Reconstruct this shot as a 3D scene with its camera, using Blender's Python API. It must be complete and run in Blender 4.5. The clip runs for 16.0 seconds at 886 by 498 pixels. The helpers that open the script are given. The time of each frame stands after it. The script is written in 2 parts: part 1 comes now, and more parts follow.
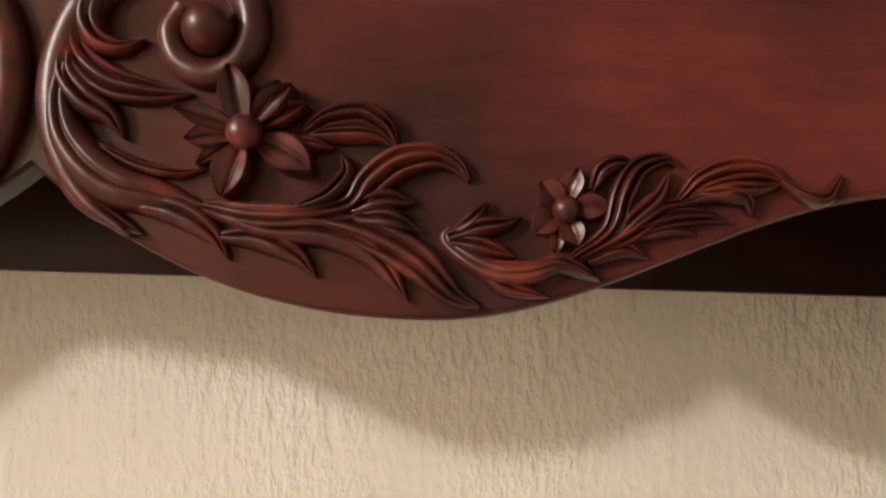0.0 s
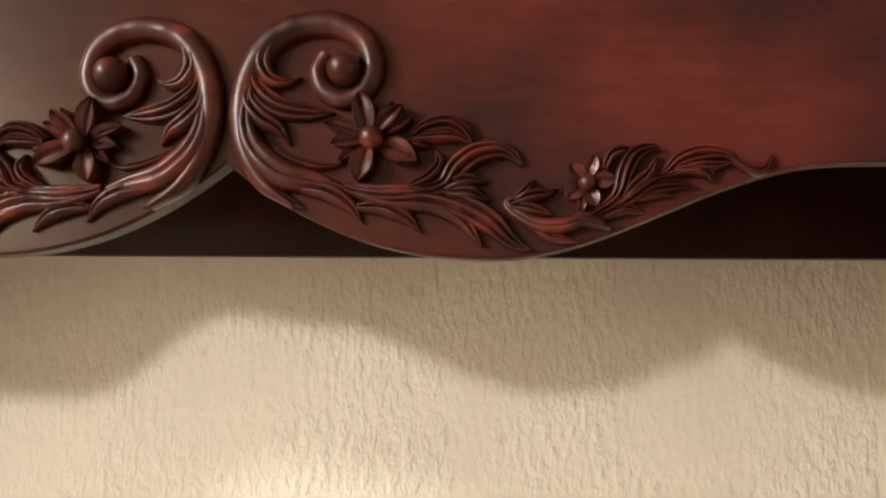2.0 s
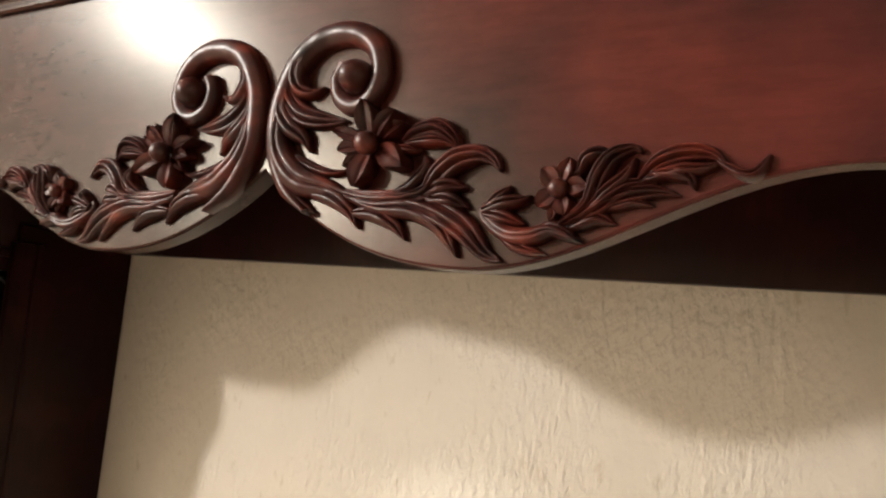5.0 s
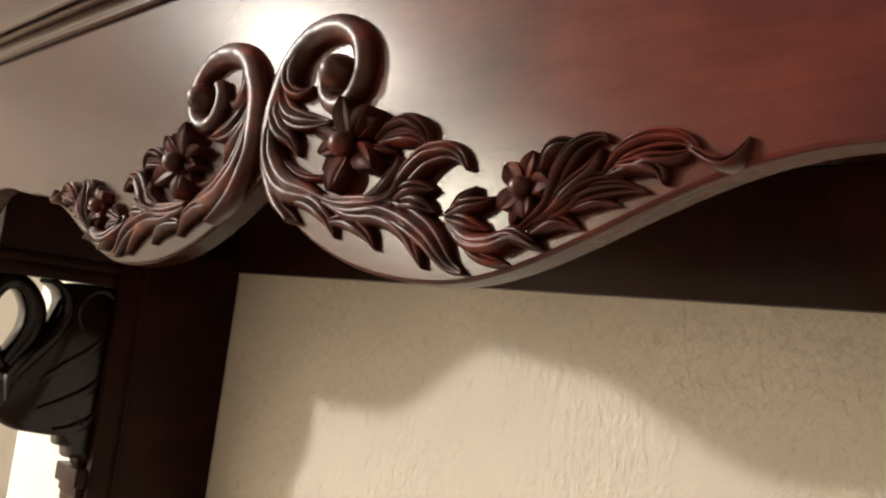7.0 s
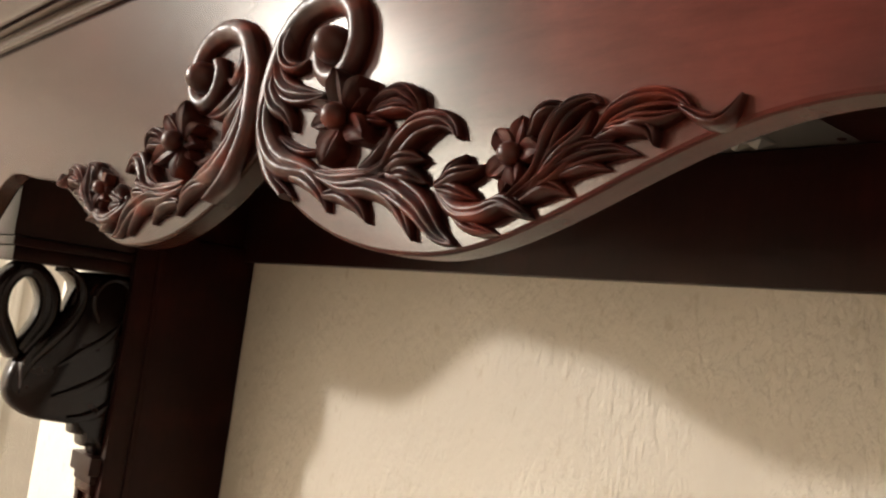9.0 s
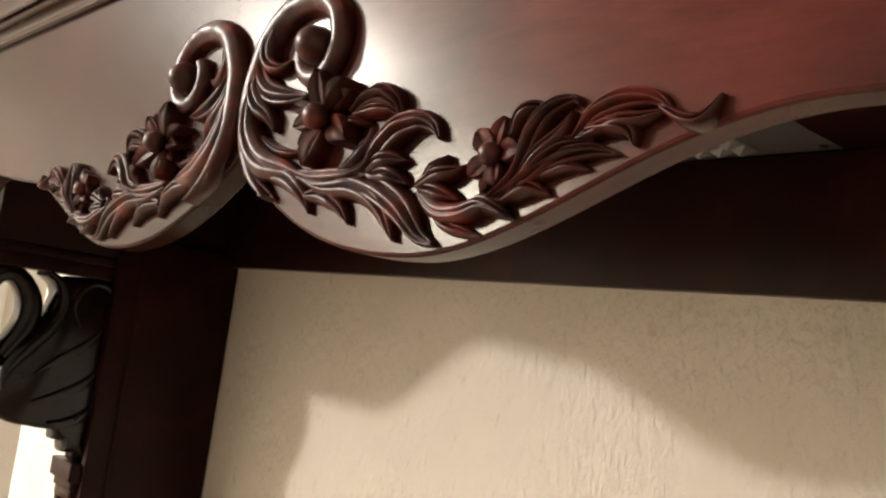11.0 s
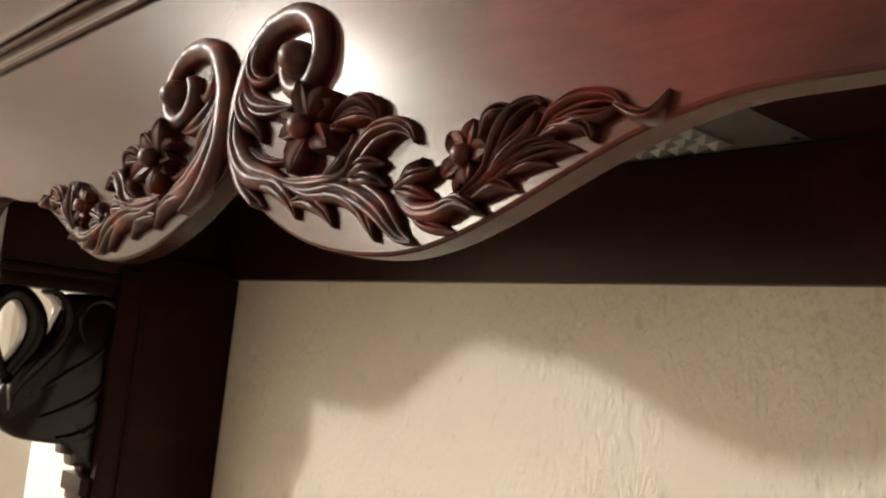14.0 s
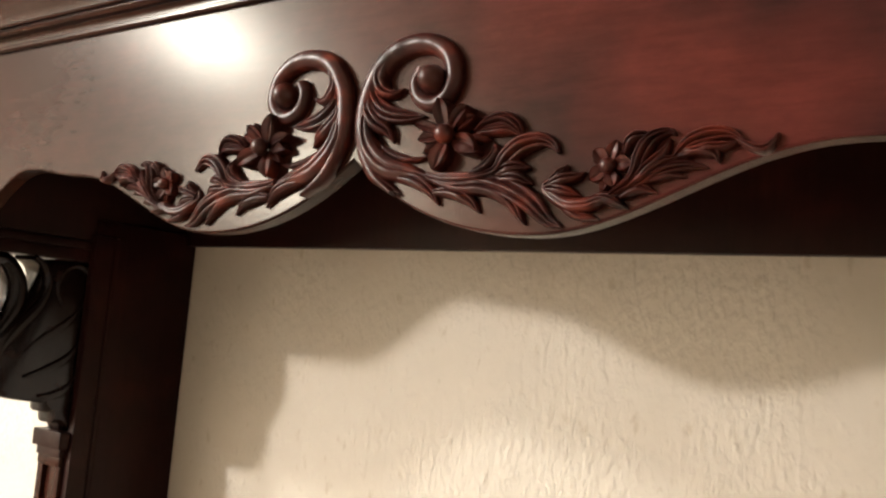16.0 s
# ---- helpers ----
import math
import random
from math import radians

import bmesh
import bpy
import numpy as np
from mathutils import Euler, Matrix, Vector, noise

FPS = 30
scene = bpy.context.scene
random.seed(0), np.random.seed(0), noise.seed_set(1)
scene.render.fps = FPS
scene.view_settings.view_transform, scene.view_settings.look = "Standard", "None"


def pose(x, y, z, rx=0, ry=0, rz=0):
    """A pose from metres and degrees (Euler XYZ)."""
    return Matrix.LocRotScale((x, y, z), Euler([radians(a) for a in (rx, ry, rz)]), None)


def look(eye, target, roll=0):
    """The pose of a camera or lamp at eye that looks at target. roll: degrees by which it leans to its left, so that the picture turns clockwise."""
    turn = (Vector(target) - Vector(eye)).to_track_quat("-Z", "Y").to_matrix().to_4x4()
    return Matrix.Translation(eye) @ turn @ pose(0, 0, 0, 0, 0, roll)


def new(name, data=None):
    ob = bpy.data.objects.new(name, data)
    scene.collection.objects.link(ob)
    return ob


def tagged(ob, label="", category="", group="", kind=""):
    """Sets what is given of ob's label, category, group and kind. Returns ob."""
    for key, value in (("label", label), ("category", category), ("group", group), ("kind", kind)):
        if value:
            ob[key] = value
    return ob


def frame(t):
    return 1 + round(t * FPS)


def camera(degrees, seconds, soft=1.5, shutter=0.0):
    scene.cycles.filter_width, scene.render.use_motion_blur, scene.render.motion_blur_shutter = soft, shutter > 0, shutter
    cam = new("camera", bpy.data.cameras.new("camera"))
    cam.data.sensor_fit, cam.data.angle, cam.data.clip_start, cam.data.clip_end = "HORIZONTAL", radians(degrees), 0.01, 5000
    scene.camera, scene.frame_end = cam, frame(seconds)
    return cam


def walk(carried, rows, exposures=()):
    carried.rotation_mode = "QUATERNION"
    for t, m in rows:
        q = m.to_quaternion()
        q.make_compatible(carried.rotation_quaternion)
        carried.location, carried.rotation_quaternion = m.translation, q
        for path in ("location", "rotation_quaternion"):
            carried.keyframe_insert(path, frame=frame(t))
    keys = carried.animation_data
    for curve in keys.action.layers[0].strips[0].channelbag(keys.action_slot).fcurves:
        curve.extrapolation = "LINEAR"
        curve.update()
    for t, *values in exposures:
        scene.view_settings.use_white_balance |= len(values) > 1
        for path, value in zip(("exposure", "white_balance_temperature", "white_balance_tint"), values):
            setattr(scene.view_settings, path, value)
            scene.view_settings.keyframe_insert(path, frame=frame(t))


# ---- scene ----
cam = camera(51.8, 16.0, soft=2.3, shutter=0.4)
PATH = [
    (0, (0.045, 0.034, 1.714), (-0.193, 2.012, 1.889), 2.1),
    (0.5, (0.053, 0.029, 1.711), (-0.215, 2.007, 1.846), 1.2),
    (1, (0.045, -0.033, 1.711), (-0.244, 1.941, 1.855), 0.7),
    (1.5, (0.048, -0.117, 1.683), (-0.221, 1.856, 1.87), 1.0),
    (2, (0.058, -0.174, 1.664), (-0.277, 1.789, 1.854), 1.1),
    (2.5, (0.077, -0.193, 1.648), (-0.264, 1.765, 1.874), 1.8),
    (3, (0.163, -0.168, 1.649), (-0.341, 1.749, 1.914), 2.3),
    (3.5, (0.26, -0.159, 1.647), (-0.564, 1.644, 1.913), 4.5),
    (6, (0.353, 0.084, 1.688), (-0.976, 1.569, 1.859), 5.5),
    (6.5, (0.379, 0.113, 1.689), (-1.074, 1.477, 1.861), 6.2),
    (7, (0.376, 0.111, 1.686), (-1.102, 1.443, 1.887), 7.4),
    (7.5, (0.377, 0.128, 1.68), (-1.109, 1.454, 1.858), 7.3),
    (8, (0.38, 0.134, 1.678), (-1.139, 1.422, 1.864), 7.4),
    (10.5, (0.379, 0.143, 1.671), (-1.13, 1.44, 1.873), 8.0),
    (11, (0.38, 0.143, 1.671), (-1.12, 1.448, 1.886), 7.9),
    (11.5, (0.383, 0.14, 1.672), (-1.111, 1.451, 1.895), 7.8),
    (12, (0.388, 0.143, 1.671), (-1.097, 1.46, 1.911), 7.8),
    (12.5, (0.392, 0.143, 1.67), (-1.091, 1.464, 1.912), 7.3),
    (13, (0.398, 0.14, 1.67), (-1.088, 1.456, 1.911), 6.8),
    (13.5, (0.403, 0.138, 1.666), (-1.091, 1.445, 1.912), 6.6),
    (14, (0.41, 0.137, 1.663), (-1.096, 1.432, 1.897), 5.9),
    (14.5, (0.411, 0.135, 1.662), (-1.099, 1.426, 1.899), 5.7),
    (15, (0.406, 0.108, 1.663), (-1.093, 1.407, 1.912), 5.9),
    (15.5, (0.384, 0.019, 1.657), (-1.009, 1.436, 1.888), 6.9),
    (16, (0.367, -0.163, 1.63), (-0.834, 1.425, 1.824), 5.0),
]
walk(cam, [(t, look(eye, target, roll)) for t, eye, target, roll in PATH])

# world: a dim neutral surround outside the closed room
world = bpy.data.worlds.new("world")
scene.world = world
world.use_nodes = True
world.node_tree.nodes["Background"].inputs[0].default_value = (0.9, 0.85, 0.78, 1)
world.node_tree.nodes["Background"].inputs[1].default_value = 0.05


def bulb(name, place, watts, radius, colour):
    data = bpy.data.lights.new(name, "POINT")
    data.energy, data.shadow_soft_size, data.color = watts, radius, colour
    ob = new(name, data)
    ob.matrix_world = pose(*place)
    return ob


WARM = (1.0, 0.955, 0.895)
LAMP_FAR, LAMP_NEAR = (-4.05, -3.65, 2.80), (-2.00, -0.85, 2.60)
bulb("bulb_far", LAMP_FAR, 800, 0.14, WARM)
bulb("bulb_near", LAMP_NEAR, 135, 0.07, WARM)


# ---- materials ----
def material(name):
    m = bpy.data.materials.new(name)
    m.use_nodes = True
    return m, m.node_tree.nodes, m.node_tree.links, m.node_tree.nodes["Principled BSDF"]


def noise_node(N, L, scale, detail=4.0, stretch=(1, 1, 1), rough=0.55):
    c, mp, n = N.new("ShaderNodeTexCoord"), N.new("ShaderNodeMapping"), N.new("ShaderNodeTexNoise")
    mp.inputs["Scale"].default_value = stretch
    n.inputs["Scale"].default_value, n.inputs["Detail"].default_value, n.inputs["Roughness"].default_value = scale, detail, rough
    L.new(c.outputs["Object"], mp.inputs["Vector"])
    L.new(mp.outputs["Vector"], n.inputs["Vector"])
    return n


def ramp(N, L, source, stops):
    r = N.new("ShaderNodeValToRGB")
    while len(r.color_ramp.elements) < len(stops):
        r.color_ramp.elements.new(0.5)
    for e, (p, c) in zip(r.color_ramp.elements, stops):
        e.position, e.color = p, (*c, 1)
    L.new(source, r.inputs["Fac"])
    return r


def mixed(N, L, a, b, fac, mode="MIX"):
    x = N.new("ShaderNodeMix")
    x.data_type, x.blend_type = "RGBA", mode
    if isinstance(fac, float):
        x.inputs["Factor"].default_value = fac
    else:
        L.new(fac, x.inputs["Factor"])
    L.new(a, x.inputs[6])
    L.new(b, x.inputs[7])
    return x.outputs[2]


def bump(N, L, bsdf, source, strength, distance, under=None):
    b = N.new("ShaderNodeBump")
    b.inputs["Strength"].default_value, b.inputs["Distance"].default_value = strength, distance
    L.new(source, b.inputs["Height"])
    if under:
        L.new(under.outputs["Normal"], b.inputs["Normal"])
    L.new(b.outputs["Normal"], bsdf.inputs["Normal"])
    return b


def mahogany(name, dark, mid, light, rough, spread, stretch, coat=0.0, relief=0.0006, cloud=9.0, shine=0.5, haze=0.22, tint=(1, 1, 1), red=None):
    """Stained and varnished mahogany: cloudy stain, fine grain along one axis, uneven satin."""
    m, N, L, b = material(name)
    big = noise_node(N, L, cloud, 2.5, (1, 1, 1.3), 0.5)
    fine = noise_node(N, L, 130, 6, stretch, 0.65)
    speck = noise_node(N, L, 420, 2)
    mottle = noise_node(N, L, 70, 5, (0.6, 1, 1), 0.7)
    blotch = ramp(N, L, mottle.outputs["Fac"], [(0.25, (0.74, 0.77, 0.79)), (0.75, (1.2, 1.14, 1.1))])
    stain = ramp(N, L, big.outputs["Fac"], [(0.22, dark), (0.50, mid), (0.80, light)])
    stain.color_ramp.interpolation = "EASE"
    grain = ramp(N, L, fine.outputs["Fac"], [(0.30, (0.72, 0.68, 0.66)), (0.62, (1, 1, 1))])
    tone = stain.outputs["Color"]
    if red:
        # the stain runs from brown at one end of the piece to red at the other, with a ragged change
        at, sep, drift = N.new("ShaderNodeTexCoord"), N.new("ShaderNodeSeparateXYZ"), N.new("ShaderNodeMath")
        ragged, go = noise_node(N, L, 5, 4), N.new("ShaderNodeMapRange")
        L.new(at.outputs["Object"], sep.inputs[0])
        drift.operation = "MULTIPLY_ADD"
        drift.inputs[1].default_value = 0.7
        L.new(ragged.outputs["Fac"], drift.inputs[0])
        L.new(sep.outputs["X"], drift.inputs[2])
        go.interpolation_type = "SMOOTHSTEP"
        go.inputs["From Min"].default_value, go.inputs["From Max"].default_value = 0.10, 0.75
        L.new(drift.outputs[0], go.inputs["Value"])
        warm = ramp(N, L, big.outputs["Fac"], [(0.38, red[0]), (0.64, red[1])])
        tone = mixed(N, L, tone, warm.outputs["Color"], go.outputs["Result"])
    spread_stain = mixed(N, L, tone, blotch.outputs["Color"], 0.6, "MULTIPLY")
    L.new(mixed(N, L, spread_stain, grain.outputs["Color"], 0.8, "MULTIPLY"), b.inputs["Base Color"])
    rr = N.new("ShaderNodeMapRange")
    rr.inputs["To Min"].default_value, rr.inputs["To Max"].default_value = rough - spread, rough + spread
    L.new(mottle.outputs["Fac"], rr.inputs["Value"])
    L.new(rr.outputs["Result"], b.inputs["Roughness"])
    b.inputs["Specular IOR Level"].default_value = shine
    b.inputs["Coat Weight"].default_value, b.inputs["Coat Roughness"].default_value = coat, haze
    b.inputs["Specular Tint"].default_value = (*tint, 1)
    first = bump(N, L, b, fine.outputs["Fac"], 0.35, relief)
    bump(N, L, b, speck.outputs["Fac"], 0.12, 0.0004, first)
    return m


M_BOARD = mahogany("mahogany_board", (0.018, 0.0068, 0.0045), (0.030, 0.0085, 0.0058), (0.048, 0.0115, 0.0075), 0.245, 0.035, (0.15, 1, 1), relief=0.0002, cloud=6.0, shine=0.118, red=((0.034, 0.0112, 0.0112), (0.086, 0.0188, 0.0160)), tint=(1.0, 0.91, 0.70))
M_CARVE = mahogany("mahogany_carving", (0.009, 0.0030, 0.0026), (0.043, 0.0086, 0.0062), (0.140, 0.0260, 0.0158), 0.34, 0.11, (0.4, 0.4, 0.4), coat=0.02, relief=0.0005, cloud=34, shine=0.30)
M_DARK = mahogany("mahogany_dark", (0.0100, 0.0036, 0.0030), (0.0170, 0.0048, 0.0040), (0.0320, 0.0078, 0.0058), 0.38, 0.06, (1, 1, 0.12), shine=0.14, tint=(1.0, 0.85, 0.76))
M_CORBEL = mahogany("walnut_corbel", (0.006, 0.0028, 0.0022), (0.010, 0.0046, 0.0034), (0.019, 0.0085, 0.0060), 0.20, 0.05, (0.5, 0.5, 0.5), coat=0.02, haze=0.15, relief=0.0003, cloud=24, shine=0.30, tint=(0.90, 0.92, 1.0))


def stucco_material():
    """Hand-trowelled cream wall plaster with short upright ridges."""
    m, N, L, b = material("cream_stucco")
    patch = noise_node(N, L, 3.5, 4)
    tone = ramp(N, L, patch.outputs["Fac"], [(0.3, (0.60, 0.556, 0.478)), (0.7, (0.68, 0.636, 0.552))])
    dirt = noise_node(N, L, 60, 3, (1, 1, 0.5))
    spots = ramp(N, L, dirt.outputs["Fac"], [(0.26, (0.80, 0.76, 0.70)), (0.36, (1, 1, 1))])
    L.new(mixed(N, L, tone.outputs["Color"], spots.outputs["Color"], 0.7, "MULTIPLY"), b.inputs["Base Color"])
    b.inputs["Roughness"].default_value = 0.85
    drips = noise_node(N, L, 110, 3, (1, 1, 0.48), 0.55)
    shaped = ramp(N, L, drips.outputs["Fac"], [(0.38, (0, 0, 0)), (0.68, (1, 1, 1))])
    where = noise_node(N, L, 7, 3)
    cover = ramp(N, L, where.outputs["Fac"], [(0.36, (0.25, 0.25, 0.25)), (0.60, (1, 1, 1))])
    soft = noise_node(N, L, 26, 3, (1, 1, 0.6))
    first = bump(N, L, b, soft.outputs["Fac"], 0.25, 0.005)
    bump(N, L, b, mixed(N, L, shaped.outputs["Color"], cover.outputs["Color"], 1.0, "MULTIPLY"), 0.62, 0.0030, first)
    return m


M_STUCCO = stucco_material()


def plain(name, low, high, rough, scale=6.0):
    m, N, L, b = material(name)
    n = noise_node(N, L, scale, 5)
    L.new(ramp(N, L, n.outputs["Fac"], [(0.3, low), (0.7, high)]).outputs["Color"], b.inputs["Base Color"])
    b.inputs["Roughness"].default_value = rough
    bump(N, L, b, noise_node(N, L, 180, 3).outputs["Fac"], 0.1, 0.001)
    return m


M_CEILING = plain("ceiling_paint", (0.74, 0.71, 0.65), (0.80, 0.77, 0.71), 0.9)
# Brown set to limit light thrown up from below.
M_FLOOR = plain("bounce_floor", (0.26, 0.20, 0.15), (0.33, 0.255, 0.19), 0.4)
# Beige of the two unseen walls, chosen for how much light they bounce.
M_PANEL = plain("bounce_wall_beige", (0.53, 0.48, 0.41), (0.59, 0.535, 0.46), 0.7)
# Low grey for the added panel that darkens the gap above the rail.
M_BACK = plain("grey_back", (0.20, 0.185, 0.165), (0.27, 0.25, 0.22), 0.7, 14)
M_HOUSING = plain("grey_enamel", (0.070, 0.069, 0.066), (0.092, 0.090, 0.085), 0.55, 20)
M_LENS = plain("lens_plastic", (0.20, 0.198, 0.196), (0.26, 0.257, 0.255), 0.2, 30)
M_TRIM = plain("white_trim", (0.76, 0.73, 0.66), (0.82, 0.79, 0.72), 0.45)
M_BRASS = plain("lamp_metal", (0.35, 0.26, 0.14), (0.42, 0.32, 0.18), 0.35)


# ---- mesh helpers ----
def part(name, bm, mat, parent=None, label="", sharp=None):
    me = bpy.data.meshes.new(name)
    bmesh.ops.recalc_face_normals(bm, faces=bm.faces)
    bm.to_mesh(me)
    bm.free()
    if sharp:
        me.polygons.foreach_set("use_smooth", [True] * len(me.polygons))
        me.set_sharp_from_angle(angle=radians(sharp))
    me.materials.append(mat)
    ob = new(name, me)
    ob.parent = parent
    if label:
        ob["label"] = label
    return ob


def box(bm, x0, x1, y0, y1, z0, z1, bevel=0.0):
    ret = bmesh.ops.create_cube(bm, size=1, matrix=Matrix.LocRotScale(((x0 + x1) / 2, (y0 + y1) / 2, (z0 + z1) / 2), None, (x1 - x0, y1 - y0, z1 - z0)))
    if bevel:
        edges = list({e for v in ret["verts"] for e in v.link_edges})
        bmesh.ops.bevel(bm, geom=edges, offset=bevel, segments=2, affect="EDGES", profile=0.6)
    return bm


def box_part(name, mat, parent, dims, bevel=0.002, label=""):
    return part(name, box(bmesh.new(), *dims, bevel), mat, parent, label, 40 if bevel else None)


def thing(name, place, label, category, group="", kind=""):
    ob = new(name)
    ob.matrix_world = pose(*place)
    return tagged(ob, label, category, group, kind)


def sweep(profile, path_a, path_b):
    """A moulding: a profile of (y, z) pairs drawn along x from path_a to path_b, closed at both ends."""
    bm = bmesh.new()
    rows = [[bm.verts.new((x, y, z)) for y, z in profile] for x in (path_a, path_b)]
    n = len(profile)
    for i in range(n):
        j = (i + 1) % n
        bm.faces.new((rows[0][i], rows[0][j], rows[1][j], rows[1][i]))
    bm.faces.new(rows[0])
    bm.faces.new(rows[1])
    return bm


def smooth_line(points, count):
    """A Catmull-Rom line through a few control points, sampled evenly."""
    p = [np.array(q, float) for q in points]
    p = [2 * p[0] - p[1]] + p + [2 * p[-1] - p[-2]]
    out = []
    for i in range(1, len(p) - 2):
        for k in range(24):
            t = k / 24
            a, b, c, d = p[i - 1:i + 3]
            out.append(0.5 * (2 * b + (c - a) * t + (2 * a - 5 * b + 4 * c - d) * t * t + (3 * b - a - 3 * c + d) * t ** 3))
    out.append(p[-2])
    out = np.array(out)
    way = np.concatenate([[0], np.cumsum(np.linalg.norm(np.diff(out, axis=0), axis=1))])
    s = np.linspace(0, way[-1], count)
    return np.stack([np.interp(s, way, out[:, k]) for k in range(out.shape[1])], 1)


# ---- the room ----
WALL_Y, CORNER_X, CEIL = 0.905, -1.945, 2.95


def structure(name, mat, dims, label):
    ob = part(name, box(bmesh.new(), *dims), mat)
    return tagged(ob, label, name.split("_")[0], kind="structure")


# Unseen floor, kept brown so that less light bounces up under the canopy.
structure("floor", M_FLOOR, (-6.2, 3.2, -5.2, 3.6, -0.1, 0), "unseen brown floor of the room, toned for bounce light")
structure("ceiling", M_CEILING, (-6.2, 3.2, -5.2, 3.6, CEIL, CEIL + 0.1), "off-white painted ceiling")
structure("wall_back", M_STUCCO, (CORNER_X, 3.0, WALL_Y, WALL_Y + 0.14, 0, CEIL), "cream hand-trowelled stucco wall behind the cabinet")
structure("wall_passage", M_STUCCO, (CORNER_X, CORNER_X + 0.14, WALL_Y + 0.14, 3.4, 0, CEIL), "cream stucco wall of the passage")
structure("wall_far", M_STUCCO, (-6.0, CORNER_X + 0.14, 3.4, 3.54, 0, CEIL), "cream stucco wall at the far end")
structure("wall_left", M_STUCCO, (-6.14, -6.0, -5.0, 3.54, 0, CEIL), "cream stucco side wall")
# The next two walls are unseen, added to close the room for bounce.
structure("wall_right", M_PANEL, (3.0, 3.14, -5.0, WALL_Y + 0.14, 0, CEIL), "unseen beige side wall, added to bounce light")
structure("wall_front", M_PANEL, (-6.14, 3.14, -5.14, -5.0, 0, CEIL), "unseen beige wall behind the viewer, added to bounce light")

bm = bmesh.new()
for y0, y1, d in ((1.86, 1.985, 0.018), (1.875, 1.965, 0.026), (1.90, 1.925, 0.034)):
    box(bm, -6.0, -6.0 + d, y0, y1, 0, 2.12, 0.002)
tagged(part("trim_door", bm, M_TRIM, sharp=40), "white moulded door casing on the far side wall", "trim", kind="structure")


def ceiling_lamp(place):
    x, y, z = place
    lamp = thing("ceiling_lamp", (x, y, CEIL), "small brass pendant lamp hanging from the ceiling", "lamp", "pendant lamps")
    bm = bmesh.new()
    bmesh.ops.create_cone(bm, cap_ends=True, segments=32, radius1=0.035, radius2=0.06, depth=0.03, matrix=pose(0, 0, -0.015))
    part("rose", bm, M_BRASS, lamp, sharp=40)
    drop = CEIL - z - 0.09
    bm = bmesh.new()
    bmesh.ops.create_cone(bm, cap_ends=True, segments=12, radius1=0.006, radius2=0.006, depth=drop, matrix=pose(0, 0, -drop / 2))
    part("stem", bm, M_BRASS, lamp, sharp=40)
    bm = bmesh.new()
    bmesh.ops.create_cone(bm, cap_ends=True, segments=24, radius1=0.022, radius2=0.014, depth=0.02, matrix=pose(0, 0, -drop))
    part("socket", bm, M_BRASS, lamp, sharp=40)


ceiling_lamp(LAMP_FAR)
ceiling_lamp(LAMP_NEAR)

# ---- the cabinet ----
MID, FACE, THICK, LEAN, SKEW = -0.2125, 0.4575, 0.021, 1.2, 1.6
HALF, TOP, LOW = 0.905, 2.02, 1.717
RAIL_Z, RAIL_Y, SOFFIT = 1.757, 0.884, 1.884
POST_IN, POST_OUT, POST_Y = 0.797, 0.875, 0.698

cabinet = thing("canopy_cabinet", (MID, WALL_Y, 0), "dark mahogany canopy cabinet with an open back against the stucco wall", "cabinet")


def apron_edge(x):
    """Height of the lower edge of the front board at x from its middle."""
    far, s = x < 0, abs(x)
    if s < 0.195:
        return 1.7178 + 0.070 * (1 - s / 0.195) ** 2.25
    swell = 0.012 * math.exp(-((s - 0.550) / 0.075) ** 2) if far else 0.0
    if s < 0.550:
        return 1.7178 + 0.0675 * (0.5 - 0.5 * math.cos(math.pi * min(1.0, (s - 0.195) / 0.243))) + swell
    return 1.703 + 0.0823 * (0.5 + 0.5 * math.cos(math.pi * min(1.0, (s - 0.550) / 0.190))) + swell


def askew(bm):
    """The front of the canopy stands slightly askew to the wall: its far end is a little forward."""
    for v in bm.verts:
        v.co.y += (v.co.x - 0.2) * math.tan(radians(SKEW))
    return bm


def front_board():
    bm = bmesh.new()
    xs = sorted(set(np.round(np.concatenate([np.linspace(0, 0.82, 165), [HALF]]), 5)))
    xs = [-s for s in reversed(xs) if s > 0] + list(xs)
    b = 0.0025
    rows = []
    for x in xs:
        z = apron_edge(x)
        ring = [(FACE, TOP), (FACE, z + b), (FACE + b * 0.3, z + b * 0.3), (FACE + b, z), (FACE + THICK - b, z), (FACE + THICK, z + b), (FACE + THICK, TOP)]
        rows.append([bm.verts.new((x, y + (zz - LOW) * math.tan(radians(LEAN)) - WALL_Y, zz)) for y, zz in ring])
    for p, q in zip(rows, rows[1:]):
        for i in range(len(p)):
            j = (i + 1) % len(p)
            bm.faces.new((p[i], q[i], q[j], p[j]))
    bm.faces.new(rows[0])
    bm.faces.new(rows[-1])
    return bm


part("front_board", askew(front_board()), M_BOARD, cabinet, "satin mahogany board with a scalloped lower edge")


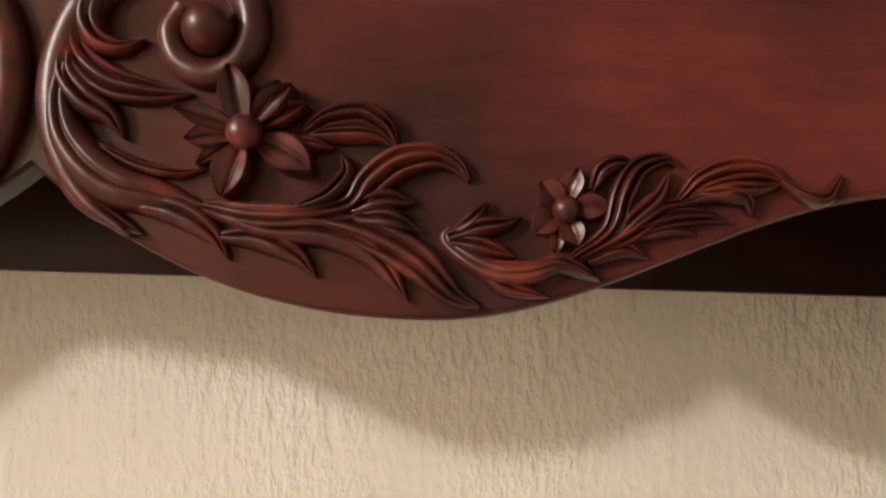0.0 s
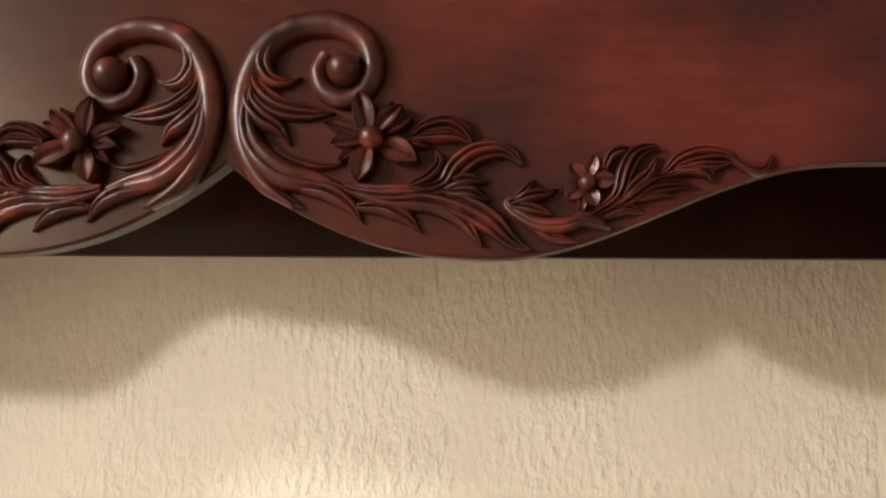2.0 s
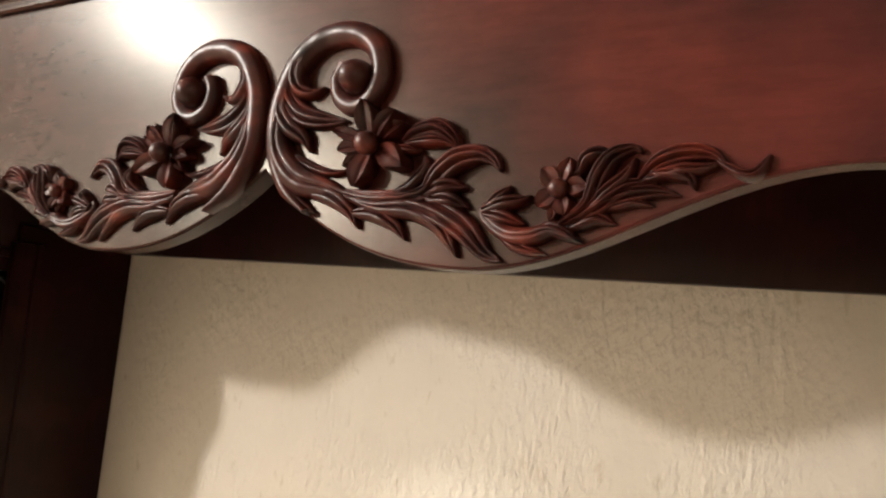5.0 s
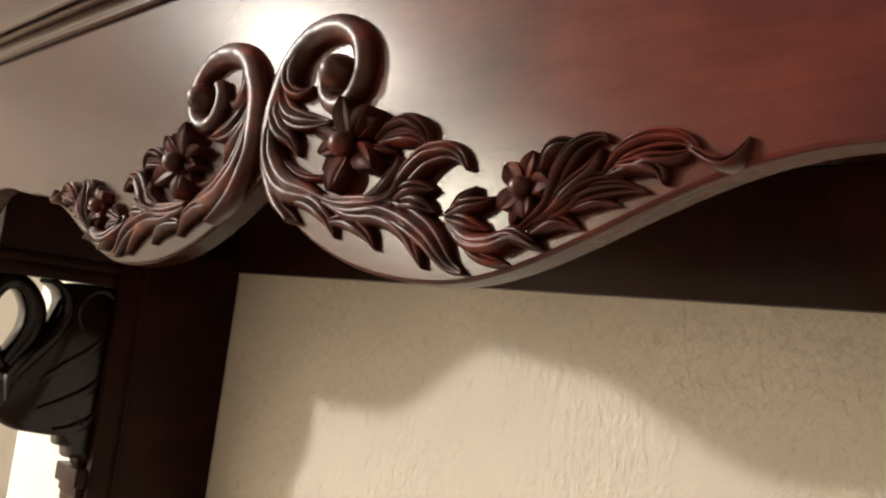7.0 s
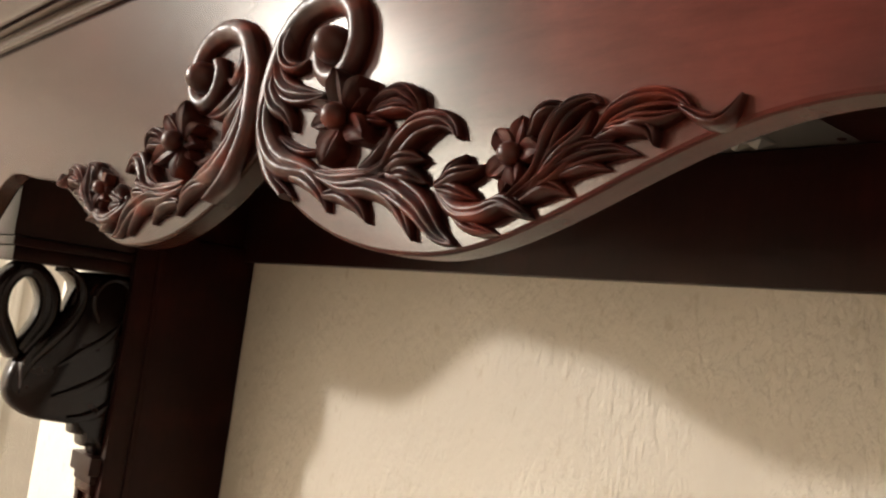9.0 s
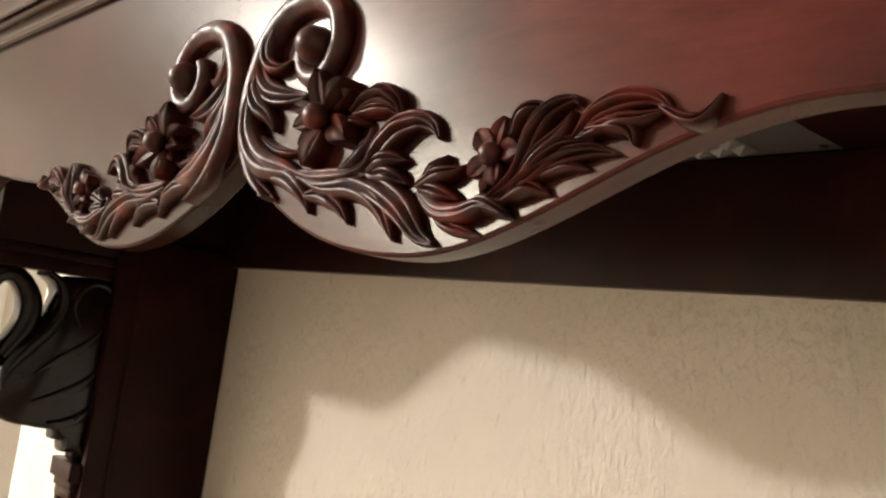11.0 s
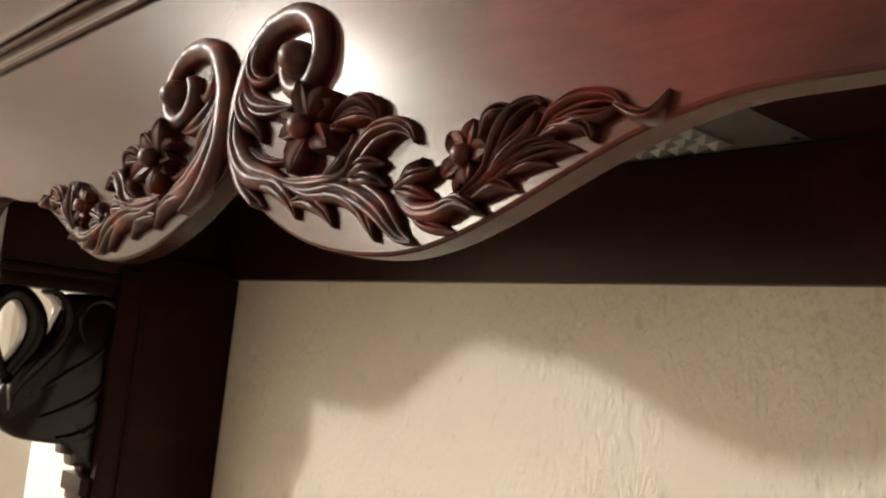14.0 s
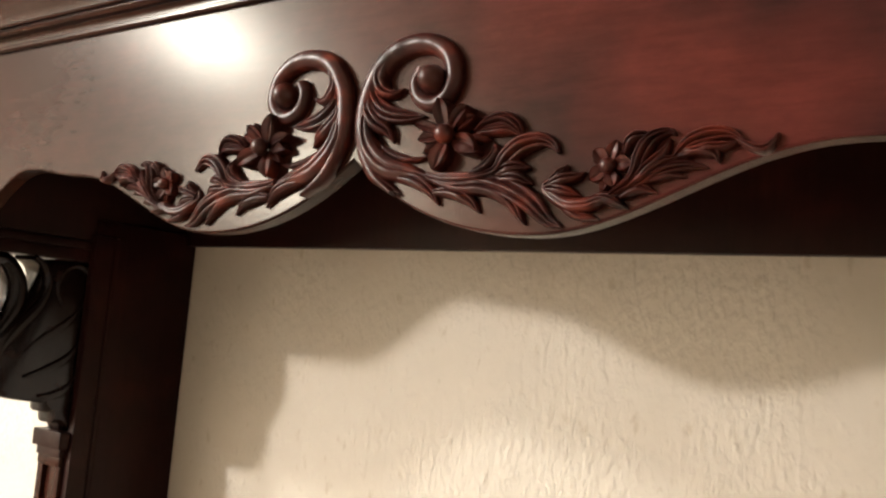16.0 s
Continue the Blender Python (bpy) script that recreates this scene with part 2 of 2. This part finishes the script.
def crown():
    """Cornice: a bead, a cove and a wide sloping face above the front board."""
    p = [(0, 0), (0.004, 0.0005), (0.0065, 0.003), (0.0065, 0.006), (0.0035, 0.0085), (0.0035, 0.0115)]
    p += [(0.0035 + 0.009 * (1 - math.cos(t)), 0.0115 + 0.007 * math.sin(t)) for t in np.linspace(0.3, math.pi / 2, 6)]
    p += [(0.0150, 0.0200), (0.0165, 0.0225), (0.0150, 0.0250), (0.0125, 0.0255), (0.0125, 0.0285), (0.0170, 0.0290), (0.0185, 0.0310), (0.0170, 0.0330), (0.0140, 0.0335), (0.0140, 0.0360)]
    p += [(0.014 + 0.054 * t - 0.006 * math.sin(math.pi * t), 0.036 + 0.080 * t) for t in np.linspace(0.1, 1, 8)]
    p += [(0.078, 0.118), (0.078, 0.135), (-0.022, 0.135), (-0.022, 0)]
    return sweep([(FACE + 0.005 - WALL_Y - y, 1.964 + z) for y, z in p], -HALF - 0.03, HALF + 0.03)


part("cornice", askew(crown()), M_BOARD, cabinet, "moulded mahogany cornice", 35)

R = WALL_Y
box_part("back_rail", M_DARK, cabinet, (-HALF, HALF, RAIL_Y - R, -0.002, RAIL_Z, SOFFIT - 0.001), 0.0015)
# Added grey sheet over the wall, put in to darken the gap here.
box_part("added_back", M_BACK, cabinet, (-HALF, HALF, -0.010, -0.0025, SOFFIT, 2.104), 0.001, "added greyish panel that darkens the gap above the rail")
# Unseen cover, added on top to keep room light out of the canopy.
box_part("top_light_cover", M_DARK, cabinet, (-HALF, HALF, FACE + 0.045 - R, -0.002, 2.105, 2.116), 0.0015)
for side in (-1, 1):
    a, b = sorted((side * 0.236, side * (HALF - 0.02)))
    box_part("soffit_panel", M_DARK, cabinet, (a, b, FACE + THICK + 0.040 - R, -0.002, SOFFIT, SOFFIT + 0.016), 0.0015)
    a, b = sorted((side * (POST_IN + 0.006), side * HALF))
    # Extra height above the soffit is unseen, added to shut lamp light out.
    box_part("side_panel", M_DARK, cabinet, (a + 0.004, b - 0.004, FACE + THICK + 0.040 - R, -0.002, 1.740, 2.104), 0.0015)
    bm = box(bmesh.new(), a, b, FACE + THICK + 0.040 - R, POST_Y - R + 0.02, 1.725, 1.7395, 0.003)
    box(bm, a + 0.006, b - 0.006, FACE + THICK + 0.044 - R, POST_Y - R + 0.02, 1.704, 1.726, 0.003)
    part("side_rail", bm, M_DARK, cabinet, "moulded side rail under the canopy", 40)


def screw(x, y, z, turn):
    bm = bmesh.new()
    bmesh.ops.create_uvsphere(bm, u_segments=16, v_segments=8, radius=1, matrix=pose(x, y - R, z, 0, turn) @ Matrix.Diagonal((0.0026, 0.0026, 0.0012, 1)))
    part("screw", bm, M_BRASS, cabinet, "small bright screw head", 60)


screw(-0.8062, 0.868, 1.897, 90)


def canopy_light():
    """An unlit lamp let into the soffit: a grey plate, a faceted plastic lens and two screws."""
    lamp = thing("canopy_light", (MID, WALL_Y, SOFFIT), "unlit grey recessed lamp with a faceted plastic lens under the canopy", "lamp")
    box_part("housing", M_HOUSING, lamp, (-0.2355, 0.2355, FACE + THICK + 0.045 - R, -0.004, 0.001, 0.016), 0.001)
    step, x0, y0, nx, ny = 0.021, -0.168, 0.570 - R, 16, 14
    bm = box(bmesh.new(), x0, x0 + nx * step, y0, y0 + ny * step, -0.0015, 0.0015)
    for i in range(nx):
        for j in range(ny):
            x, y = x0 + i * step, y0 + j * step
            ring = [bm.verts.new((x + a * step, y + b * step, -0.0016)) for a, b in ((0.04, 0.04), (0.96, 0.04), (0.96, 0.96), (0.04, 0.96))]
            tip = bm.verts.new((x + step / 2, y + step / 2, -0.0085))
            for k in range(4):
                bm.faces.new((ring[k], ring[(k + 1) % 4], tip))
            bm.faces.new(ring)
    part("lens", bm, M_LENS, lamp, "faceted translucent plastic lens")
    for side in (-1, 1):
        bm = bmesh.new()
        bmesh.ops.create_uvsphere(bm, u_segments=16, v_segments=8, radius=1, matrix=pose(side * 0.224, 0.873 - R, 0.001) @ Matrix.Diagonal((0.0045, 0.0045, 0.002, 1)))
        part("screw", bm, M_DARK, lamp, "small dark screw head", 60)


canopy_light()


def pilaster(side):
    post = thing("pilaster", (MID, WALL_Y, 0), "dark mahogany pilaster with raised edge mouldings", "pilaster", "pilasters of the cabinet")

    def piece(name, s0, s1, y0, y1, z0, z1, bevel=0.002, mat=M_DARK):
        a, b = sorted((side * s0, side * s1))
        return box_part(name, mat, post, (a, b, y0 - R, y1 - R, z0, z1), bevel)

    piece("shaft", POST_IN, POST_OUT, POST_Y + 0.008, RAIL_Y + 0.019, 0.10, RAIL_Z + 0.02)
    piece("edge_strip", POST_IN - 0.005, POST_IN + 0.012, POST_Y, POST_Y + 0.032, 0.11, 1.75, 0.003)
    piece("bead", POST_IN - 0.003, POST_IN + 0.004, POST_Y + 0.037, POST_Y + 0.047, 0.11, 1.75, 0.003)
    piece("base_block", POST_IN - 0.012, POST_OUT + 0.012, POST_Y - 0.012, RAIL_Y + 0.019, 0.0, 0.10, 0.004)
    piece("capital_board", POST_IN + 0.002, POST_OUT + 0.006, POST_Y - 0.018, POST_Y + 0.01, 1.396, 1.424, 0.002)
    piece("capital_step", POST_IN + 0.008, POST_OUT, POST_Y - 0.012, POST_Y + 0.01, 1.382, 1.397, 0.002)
    piece("front_frame", POST_IN + 0.010, POST_OUT - 0.002, POST_Y - 0.010, POST_Y + 0.01, 1.366, 1.383, 0.004, M_BOARD)
    for s0, s1 in ((POST_IN + 0.010, POST_IN + 0.026), (POST_OUT - 0.018, POST_OUT - 0.002)):
        piece("front_stile", s0, s1, POST_Y - 0.008, POST_Y + 0.01, 0.11, 1.367, 0.003, M_BOARD)
    piece("front_panel", POST_IN + 0.026, POST_OUT - 0.018, POST_Y, POST_Y + 0.01, 0.11, 1.367, 0.001, M_BOARD)


def ribbon(points, widths, x0, x1, crown=0.35):
    """A band that follows a line in the upright plane along y, its broad faces towards the sides, with a rounded outer face."""
    line = smooth_line([(y, z) for y, z in points], 44)
    w = np.interp(np.linspace(0, 1, 44), np.linspace(0, 1, len(widths)), widths)
    tan = np.gradient(line, axis=0)
    tan /= np.linalg.norm(tan, axis=1)[:, None]
    nor = np.stack([-tan[:, 1], tan[:, 0]], 1)
    mid, half = (x0 + x1) / 2, (x1 - x0) / 2
    ring = [(-0.5, -1), (-0.5, 1)] if crown == 0 else [(0.5 * math.cos(a), math.copysign(abs(math.sin(a)) ** 0.55, math.sin(a))) for a in np.linspace(0, 2 * math.pi, 17)[:-1]]
    bm = bmesh.new()
    rows = [[bm.verts.new((mid + half * q, p[0] + n[0] * c * ww, p[1] + n[1] * c * ww)) for c, q in ring] for p, n, ww in zip(line, nor, w)]
    for a, b in zip(rows, rows[1:]):
        for i in range(len(a)):
            j = (i + 1) % len(a)
            bm.faces.new((a[i], b[i], b[j], a[j]))
    bm.faces.new(rows[0])
    bm.faces.new(rows[-1])
    return bm


def corbel(side):
    c = thing("corbel", (MID, WALL_Y, 0), "black-brown carved scroll corbel under the canopy, on a pilaster", "corbel", "corbels of the cabinet")
    a, b = sorted((side * 0.811, side * 0.861))
    out = [(0.722, 1.703), (0.650, 1.703), (0.626, 1.696), (0.618, 1.668), (0.610, 1.636), (0.592, 1.606), (0.562, 1.576), (0.546, 1.534), (0.552, 1.502), (0.582, 1.480), (0.634, 1.471)]
    steps = [(0.652, 1.470), (0.654, 1.456), (0.668, 1.454), (0.670, 1.438), (0.686, 1.436), (0.690, 1.424), (0.722, 1.422)]
    line = [*smooth_line(out, 52), *steps]
    bm = bmesh.new()
    rings = []
    for x, f in ((a, 0.93), (a + 0.006, 0.985), (a + 0.016, 1.0), (b - 0.016, 1.0), (b - 0.006, 0.985), (b, 0.93)):
        rings.append([bm.verts.new((x + 0.0025 * noise.noise(Vector((y * 55, z * 55, x * 9))), 0.722 + (y - 0.722) * f - R, 1.56 + (z - 1.56) * f)) for y, z in line])
    for p, q in zip(rings, rings[1:]):
        for i in range(len(p) - 1):
            bm.faces.new((p[i], q[i], q[i + 1], p[i + 1]))
        bm.faces.new((p[-1], q[-1], q[0], p[0]))
    bm.faces.new(rings[0])
    bm.faces.new(rings[-1])
    part("body", bm, M_CORBEL, c, sharp=50)
    shift = lambda pts: [(y - R, z) for y, z in pts]
    ring = [(0.560, 1.574), (0.586, 1.618), (0.588, 1.658), (0.566, 1.690), (0.540, 1.691), (0.520, 1.662), (0.520, 1.622), (0.540, 1.585), (0.552, 1.568)]
    part("scroll_ring", ribbon(shift(ring), (0.026, 0.034, 0.034, 0.028, 0.028, 0.032, 0.034, 0.022), a - 0.002, b + 0.002), M_CORBEL, c, sharp=50)
    band = [(0.604, 1.702), (0.624, 1.688), (0.632, 1.658), (0.618, 1.622), (0.590, 1.588), (0.568, 1.556), (0.562, 1.522)]
    part("scroll_band", ribbon(shift(band), (0.012, 0.018, 0.024, 0.030, 0.032, 0.024, 0.004), a - 0.010, b + 0.010), M_CORBEL, c, sharp=50)
    folds = [((0.708, 1.640), (0.680, 1.606), (0.640, 1.578), (0.606, 1.552)), ((0.710, 1.580), (0.688, 1.548), (0.650, 1.526), (0.610, 1.512)), ((0.712, 1.520), (0.692, 1.496), (0.664, 1.484), (0.638, 1.482))]
    for k, fold in enumerate(folds):
        proud = 0.0016 + 0.0008 * k
        part("carved_leaf", ribbon(shift(fold), (0.018, 0.034, 0.030, 0.008), a - proud, b + proud), M_CORBEL, c, sharp=50)
    arch = [(0.716, 1.652), (0.706, 1.684), (0.680, 1.696), (0.658, 1.684), (0.650, 1.656), (0.662, 1.628)]
    part("carved_arch", ribbon(shift(arch), (0.010, 0.016, 0.018, 0.016, 0.008), a - 0.004, b + 0.004), M_CORBEL, c, sharp=50)


for side in (-1, 1):
    pilaster(side)
    corbel(side)


# ---- carved ornaments on the front board ----
def relief(points, width, height, flip, start=0.4, bulge=0.45, tip=0.05, flutes=1, tilt=0.0, deep=0.44, hollow=-0.50, cup=False, n=44, drop=0.40):
    """A carved leaf or stem: a tapering fluted ridge that follows a line on the board, with steep undercut sides."""
    m = 23
    line = smooth_line(points, n)
    tan = np.gradient(line, axis=0)
    tan /= np.linalg.norm(tan, axis=1)[:, None] + 1e-9
    nor = np.stack([-tan[:, 1], tan[:, 0]], 1)
    bm = bmesh.new()
    rows = []
    for k in range(n):
        t = k / (n - 1)
        if t < bulge:
            f = start + (1 - start) * math.sin(math.pi / 2 * t / bulge)
        else:
            f = tip + (1 - tip) * math.cos(math.pi / 2 * (t - bulge) / (1 - bulge)) ** 0.85
        half = width * f / 2
        if cup:
            h = height * (0.62 + 0.38 * math.sin(math.pi * 0.72 * t))
        else:
            h = height * (0.80 + 0.20 * math.sin(math.pi * min(1, t * 1.1)) - drop * max(0.0, (t - 0.55) / 0.45) ** 1.5)
        h += 0.0006 * noise.noise(Vector((line[k][0] * 90, line[k][1] * 90, 3.1)))
        row = []
        for q in range(m):
            c = -1 + 2 * q / (m - 1)
            e = max(0.0, (abs(c) - 0.80) / 0.20)
            top = 0.84 + hollow * (c * c - 0.5) - 0.34 * e * e + tilt * c
            for k2 in range(flutes):
                at = 0.12 if flutes == 1 else -0.36 + 0.74 * k2 / (flutes - 1)
                top -= deep * math.exp(-abs((c - at) / 0.17) ** 1.5) * min(1, f * 1.5)
            row.append((c * half, max(0.002, h * top)))
        row = [(-half * 0.94, -0.002), (-half * 0.97, h * 0.16)] + row + [(half * 0.97, h * 0.16), (half * 0.94, -0.002)]
        rows.append([bm.verts.new((flip * (line[k][0] + nor[k][0] * o), -w, line[k][1] + nor[k][1] * o)) for o, w in row])
    for p, q in zip(rows, rows[1:]):
        for i in range(len(p) - 1):
            bm.faces.new((p[i], q[i], q[i + 1], p[i + 1]))
    bm.faces.new(rows[0])
    bm.faces.new(rows[-1])
    return bm


def ball(place, radius, depth, flip):
    bm = bmesh.new()
    bmesh.ops.create_uvsphere(bm, u_segments=28, v_segments=16, radius=1, matrix=Matrix.LocRotScale((flip * place[0], -place[2], place[1]), None, (radius, depth, radius)))
    return bm


def flower(parent, flip, centre, core, petals, height):
    """A six-petalled flower: each petal a cupped leaf of its own, and a round boss in the middle."""
    f = part("flower_centre", ball((*centre, height - core * 0.55), core, core * 1.05, flip), M_CARVE, parent, "round boss of a carved flower", 60)
    for angle, length, width, rise in petals:
        a = radians(angle)
        d = np.array((math.cos(a), math.sin(a)))
        s = np.array((-d[1], d[0]))
        pts = [np.array(centre) + d * length * q + s * length * 0.06 * math.sin(3 * q + a) for q in (0.18, 0.5, 0.8, 1.0)]
        part("petal", relief(pts, width * 1.16, height * rise, flip, start=0.45, bulge=0.5, tip=0.05, flutes=1, deep=0.12, hollow=0.2, cup=True), M_CARVE, f, sharp=50)


def ornament(flip):
    base = thing("carved_ornament", (MID, FACE - 0.2 * math.tan(radians(SKEW)), LOW, -LEAN, 0, SKEW), "carved red mahogany scroll with leaves and two flowers on the board", "ornament", "carved scrolls on the board")

    def carve(name, points, width, height, **how):
        part(name, relief(points, width, height, flip, **how), M_CARVE, base, sharp=50)

    carve("scroll", [(0.0546, 0.0375), (0.0329, 0.0539), (0.0184, 0.0766), (0.0127, 0.1026), (0.0153, 0.1303), (0.0255, 0.1525), (0.0413, 0.1675), (0.0633, 0.1736), (0.086, 0.1709), (0.103, 0.1585), (0.1094, 0.1391), (0.1032, 0.123), (0.0889, 0.1168), (0.0744, 0.1231), (0.0688, 0.1373), (0.0746, 0.1498)], 0.0215, 0.0115, tip=0.62, start=0.25, flutes=1, tilt=0.05, bulge=0.3, deep=0.0, hollow=-0.62, n=130, drop=0.0)
    carve("leaf", [(0.0459, 0.1683), (0.0321, 0.1586), (0.0271, 0.1445), (0.0331, 0.133), (0.044, 0.1294), (0.056, 0.1338)], 0.015, 0.0130, flutes=1, start=0.5)
    carve("leaf", [(0.0191, 0.1442), (0.0235, 0.1263), (0.0381, 0.1129), (0.057, 0.1077), (0.0817, 0.1065)], 0.0172, 0.0125, flutes=2, start=0.5, bulge=0.5)
    carve("leaf", [(0.0172, 0.1307), (0.0183, 0.1151), (0.029, 0.1022), (0.0413, 0.0947), (0.049, 0.0834)], 0.0157, 0.0135, flutes=1, start=0.5, bulge=0.5)
    carve("leaf", [(0.0169, 0.1199), (0.0168, 0.0971), (0.0256, 0.0776), (0.0457, 0.0609), (0.0713, 0.0552), (0.092, 0.051)], 0.0226, 0.0145, flutes=1, start=0.4, bulge=0.55, deep=0.22, tip=0.12)
    carve("leaf", [(0.0364, 0.0808), (0.0556, 0.0715), (0.0757, 0.0672), (0.0936, 0.0705)], 0.0069, 0.009, flutes=1)
    carve("leaf", [(0.0146, 0.0751), (0.0271, 0.0574), (0.0436, 0.0459), (0.0615, 0.0372)], 0.0124, 0.0095, flutes=1, start=0.5)
    carve("leaf", [(0.0548, 0.0522), (0.0774, 0.0489), (0.0946, 0.0397), (0.1048, 0.026)], 0.015, 0.0105, flutes=1, start=0.5)
    carve("leaf", [(0.1015, 0.0371), (0.1205, 0.0368), (0.1371, 0.0297), (0.1474, 0.0189)], 0.0137, 0.01, flutes=1, start=0.45)
    carve("leaf", [(0.0929, 0.0498), (0.1234, 0.0413), (0.1529, 0.0398), (0.1744, 0.0307), (0.1918, 0.0089)], 0.0157, 0.0115, flutes=1, start=0.4, bulge=0.65)
    carve("leaf", [(0.1232, 0.0457), (0.1528, 0.0441), (0.1769, 0.0374), (0.196, 0.0273), (0.212, 0.0128), (0.2248, 0.0078)], 0.0191, 0.012, flutes=2, start=0.4, bulge=0.6, tip=0.10)
    carve("stem", [(0.0926, 0.0514), (0.118, 0.0472), (0.1475, 0.048), (0.1658, 0.0528)], 0.0144, 0.013, flutes=2, start=0.5, tip=0.5, deep=0.22)
    carve("leaf", [(0.1421, 0.0479), (0.1631, 0.052), (0.1731, 0.0652), (0.1858, 0.075), (0.2014, 0.078), (0.2119, 0.074), (0.2178, 0.0668)], 0.0178, 0.013, flutes=2, start=0.4, bulge=0.5, tip=0.16)
    carve("leaf", [(0.1631, 0.0508), (0.1787, 0.0562), (0.1933, 0.0553)], 0.0131, 0.012, flutes=1, start=0.6)
    carve("leaf", [(0.1657, 0.0468), (0.1816, 0.0469), (0.1963, 0.0419)], 0.0131, 0.011, flutes=1, start=0.6)
    carve("leaf", [(0.1365, 0.0513), (0.1522, 0.058), (0.1601, 0.0687), (0.1568, 0.078)], 0.0103, 0.0125, flutes=1, start=0.35, bulge=0.6, tip=0.15)
    carve("leaf", [(0.1401, 0.0877), (0.1505, 0.0946), (0.1664, 0.0972), (0.1783, 0.0908), (0.1838, 0.0807)], 0.0137, 0.0135, flutes=2, start=0.5, bulge=0.5)
    carve("leaf", [(0.1419, 0.0864), (0.1612, 0.0877), (0.1745, 0.0869), (0.1833, 0.0808)], 0.009, 0.0115, flutes=1, start=0.5)
    carve("leaf", [(0.1339, 0.0837), (0.144, 0.0822), (0.1535, 0.0811)], 0.0075, 0.011, flutes=1, start=0.5)
    carve("stem", [(0.2784, 0.0221), (0.2614, 0.0278), (0.2466, 0.0241), (0.2314, 0.0244), (0.2172, 0.0313), (0.2085, 0.0388), (0.2108, 0.044)], 0.0125, 0.012, flutes=1, start=0.15, bulge=0.5, tip=0.55, deep=0.16)
    carve("leaf", [(0.2094, 0.0394), (0.2231, 0.0442), (0.2358, 0.0469), (0.2428, 0.0503)], 0.0113, 0.0115, flutes=1, start=0.6)
    carve("leaf", [(0.2129, 0.0424), (0.2209, 0.0484), (0.227, 0.0567)], 0.0094, 0.011, flutes=1, start=0.6)
    carve("leaf", [(0.2114, 0.0379), (0.2239, 0.036), (0.24, 0.0314)], 0.0106, 0.011, flutes=1, start=0.6)
    carve("leaf", [(0.2209, 0.0269), (0.2366, 0.0174), (0.2568, 0.0132)], 0.0088, 0.0085, flutes=1, start=0.5)
    carve("leaf", [(0.249, 0.0257), (0.2626, 0.0289), (0.2795, 0.0212)], 0.0113, 0.0105, flutes=1, start=0.5)
    carve("leaf", [(0.2751, 0.0632), (0.2794, 0.0729), (0.2882, 0.0765), (0.2963, 0.0745)], 0.01, 0.011, flutes=1, start=0.5)
    carve("leaf", [(0.2663, 0.0309), (0.2833, 0.0437), (0.289, 0.0615), (0.2961, 0.0742), (0.3079, 0.0788), (0.3132, 0.0763)], 0.0131, 0.013, flutes=2, start=0.35, bulge=0.6, tip=0.14)
    carve("leaf", [(0.2855, 0.0394), (0.2902, 0.0533), (0.2871, 0.0628)], 0.0068, 0.011, flutes=1, start=0.5)
    carve("leaf", [(0.2811, 0.0361), (0.2936, 0.0494), (0.3052, 0.0609), (0.3104, 0.0728)], 0.0106, 0.0125, flutes=1, start=0.4, bulge=0.55)
    carve("leaf", [(0.2703, 0.031), (0.2908, 0.0429), (0.3078, 0.0551), (0.3256, 0.0577)], 0.0119, 0.012, flutes=2, start=0.4, bulge=0.6)
    carve("leaf", [(0.2872, 0.0407), (0.3055, 0.0492), (0.3249, 0.0524), (0.3389, 0.0501)], 0.01, 0.0105, flutes=2, start=0.4)
    carve("leaf", [(0.2734, 0.0302), (0.2886, 0.0364), (0.3014, 0.0326)], 0.01, 0.0095, flutes=1, start=0.6)
    carve("leaf", [(0.2935, 0.041), (0.3107, 0.0459), (0.3233, 0.044)], 0.0068, 0.008, flutes=1, start=0.5)
    carve("leaf", [(0.3146, 0.0593), (0.3247, 0.0695), (0.3392, 0.0746), (0.3536, 0.0746), (0.3627, 0.0696)], 0.0125, 0.011, flutes=2, start=0.4, bulge=0.5, tip=0.2)
    carve("leaf", [(0.3171, 0.0584), (0.3357, 0.064), (0.3513, 0.0656), (0.3628, 0.0692)], 0.0094, 0.0105, flutes=1, start=0.4)
    carve("leaf", [(0.3218, 0.0624), (0.3363, 0.0625), (0.3445, 0.06), (0.3468, 0.0532)], 0.0094, 0.0115, flutes=1, start=0.5, bulge=0.6)
    carve("leaf", [(0.3599, 0.0693), (0.3725, 0.0625), (0.381, 0.063), (0.3871, 0.0733)], 0.0074, 0.009, flutes=1, start=0.5, bulge=0.5, tip=0.2)
    part("scroll_boss", ball((0.0894, 0.1374, 0.008), 0.0130, 0.0165, flip), M_CARVE, base, "polished round boss in the scroll", 60)
    flower(base, flip, (0.1122, 0.0856), 0.0088, [(111, 0.0349, 0.0156, 0.95), (50, 0.0318, 0.0119, 1.0), (29, 0.0321, 0.0099, 0.8), (-30, 0.0365, 0.0166, 0.95), (-112, 0.0323, 0.0166, 0.85), (164, 0.0377, 0.0094, 0.85), (-174, 0.0306, 0.0114, 0.75), (-150, 0.029, 0.0078, 0.6), (64, 0.0297, 0.0078, 0.8)], 0.0200)
    flower(base, flip, (0.2632, 0.0536), 0.0064, [(77, 0.0204, 0.0099, 0.9), (137, 0.0176, 0.0125, 0.95), (3, 0.0197, 0.0114, 0.95), (-75, 0.0177, 0.0114, 0.95), (-143, 0.0178, 0.0125, 0.9), (-105, 0.0215, 0.0068, 0.7), (41, 0.0174, 0.0062, 0.65)], 0.0120)


ornament(1)
ornament(-1)
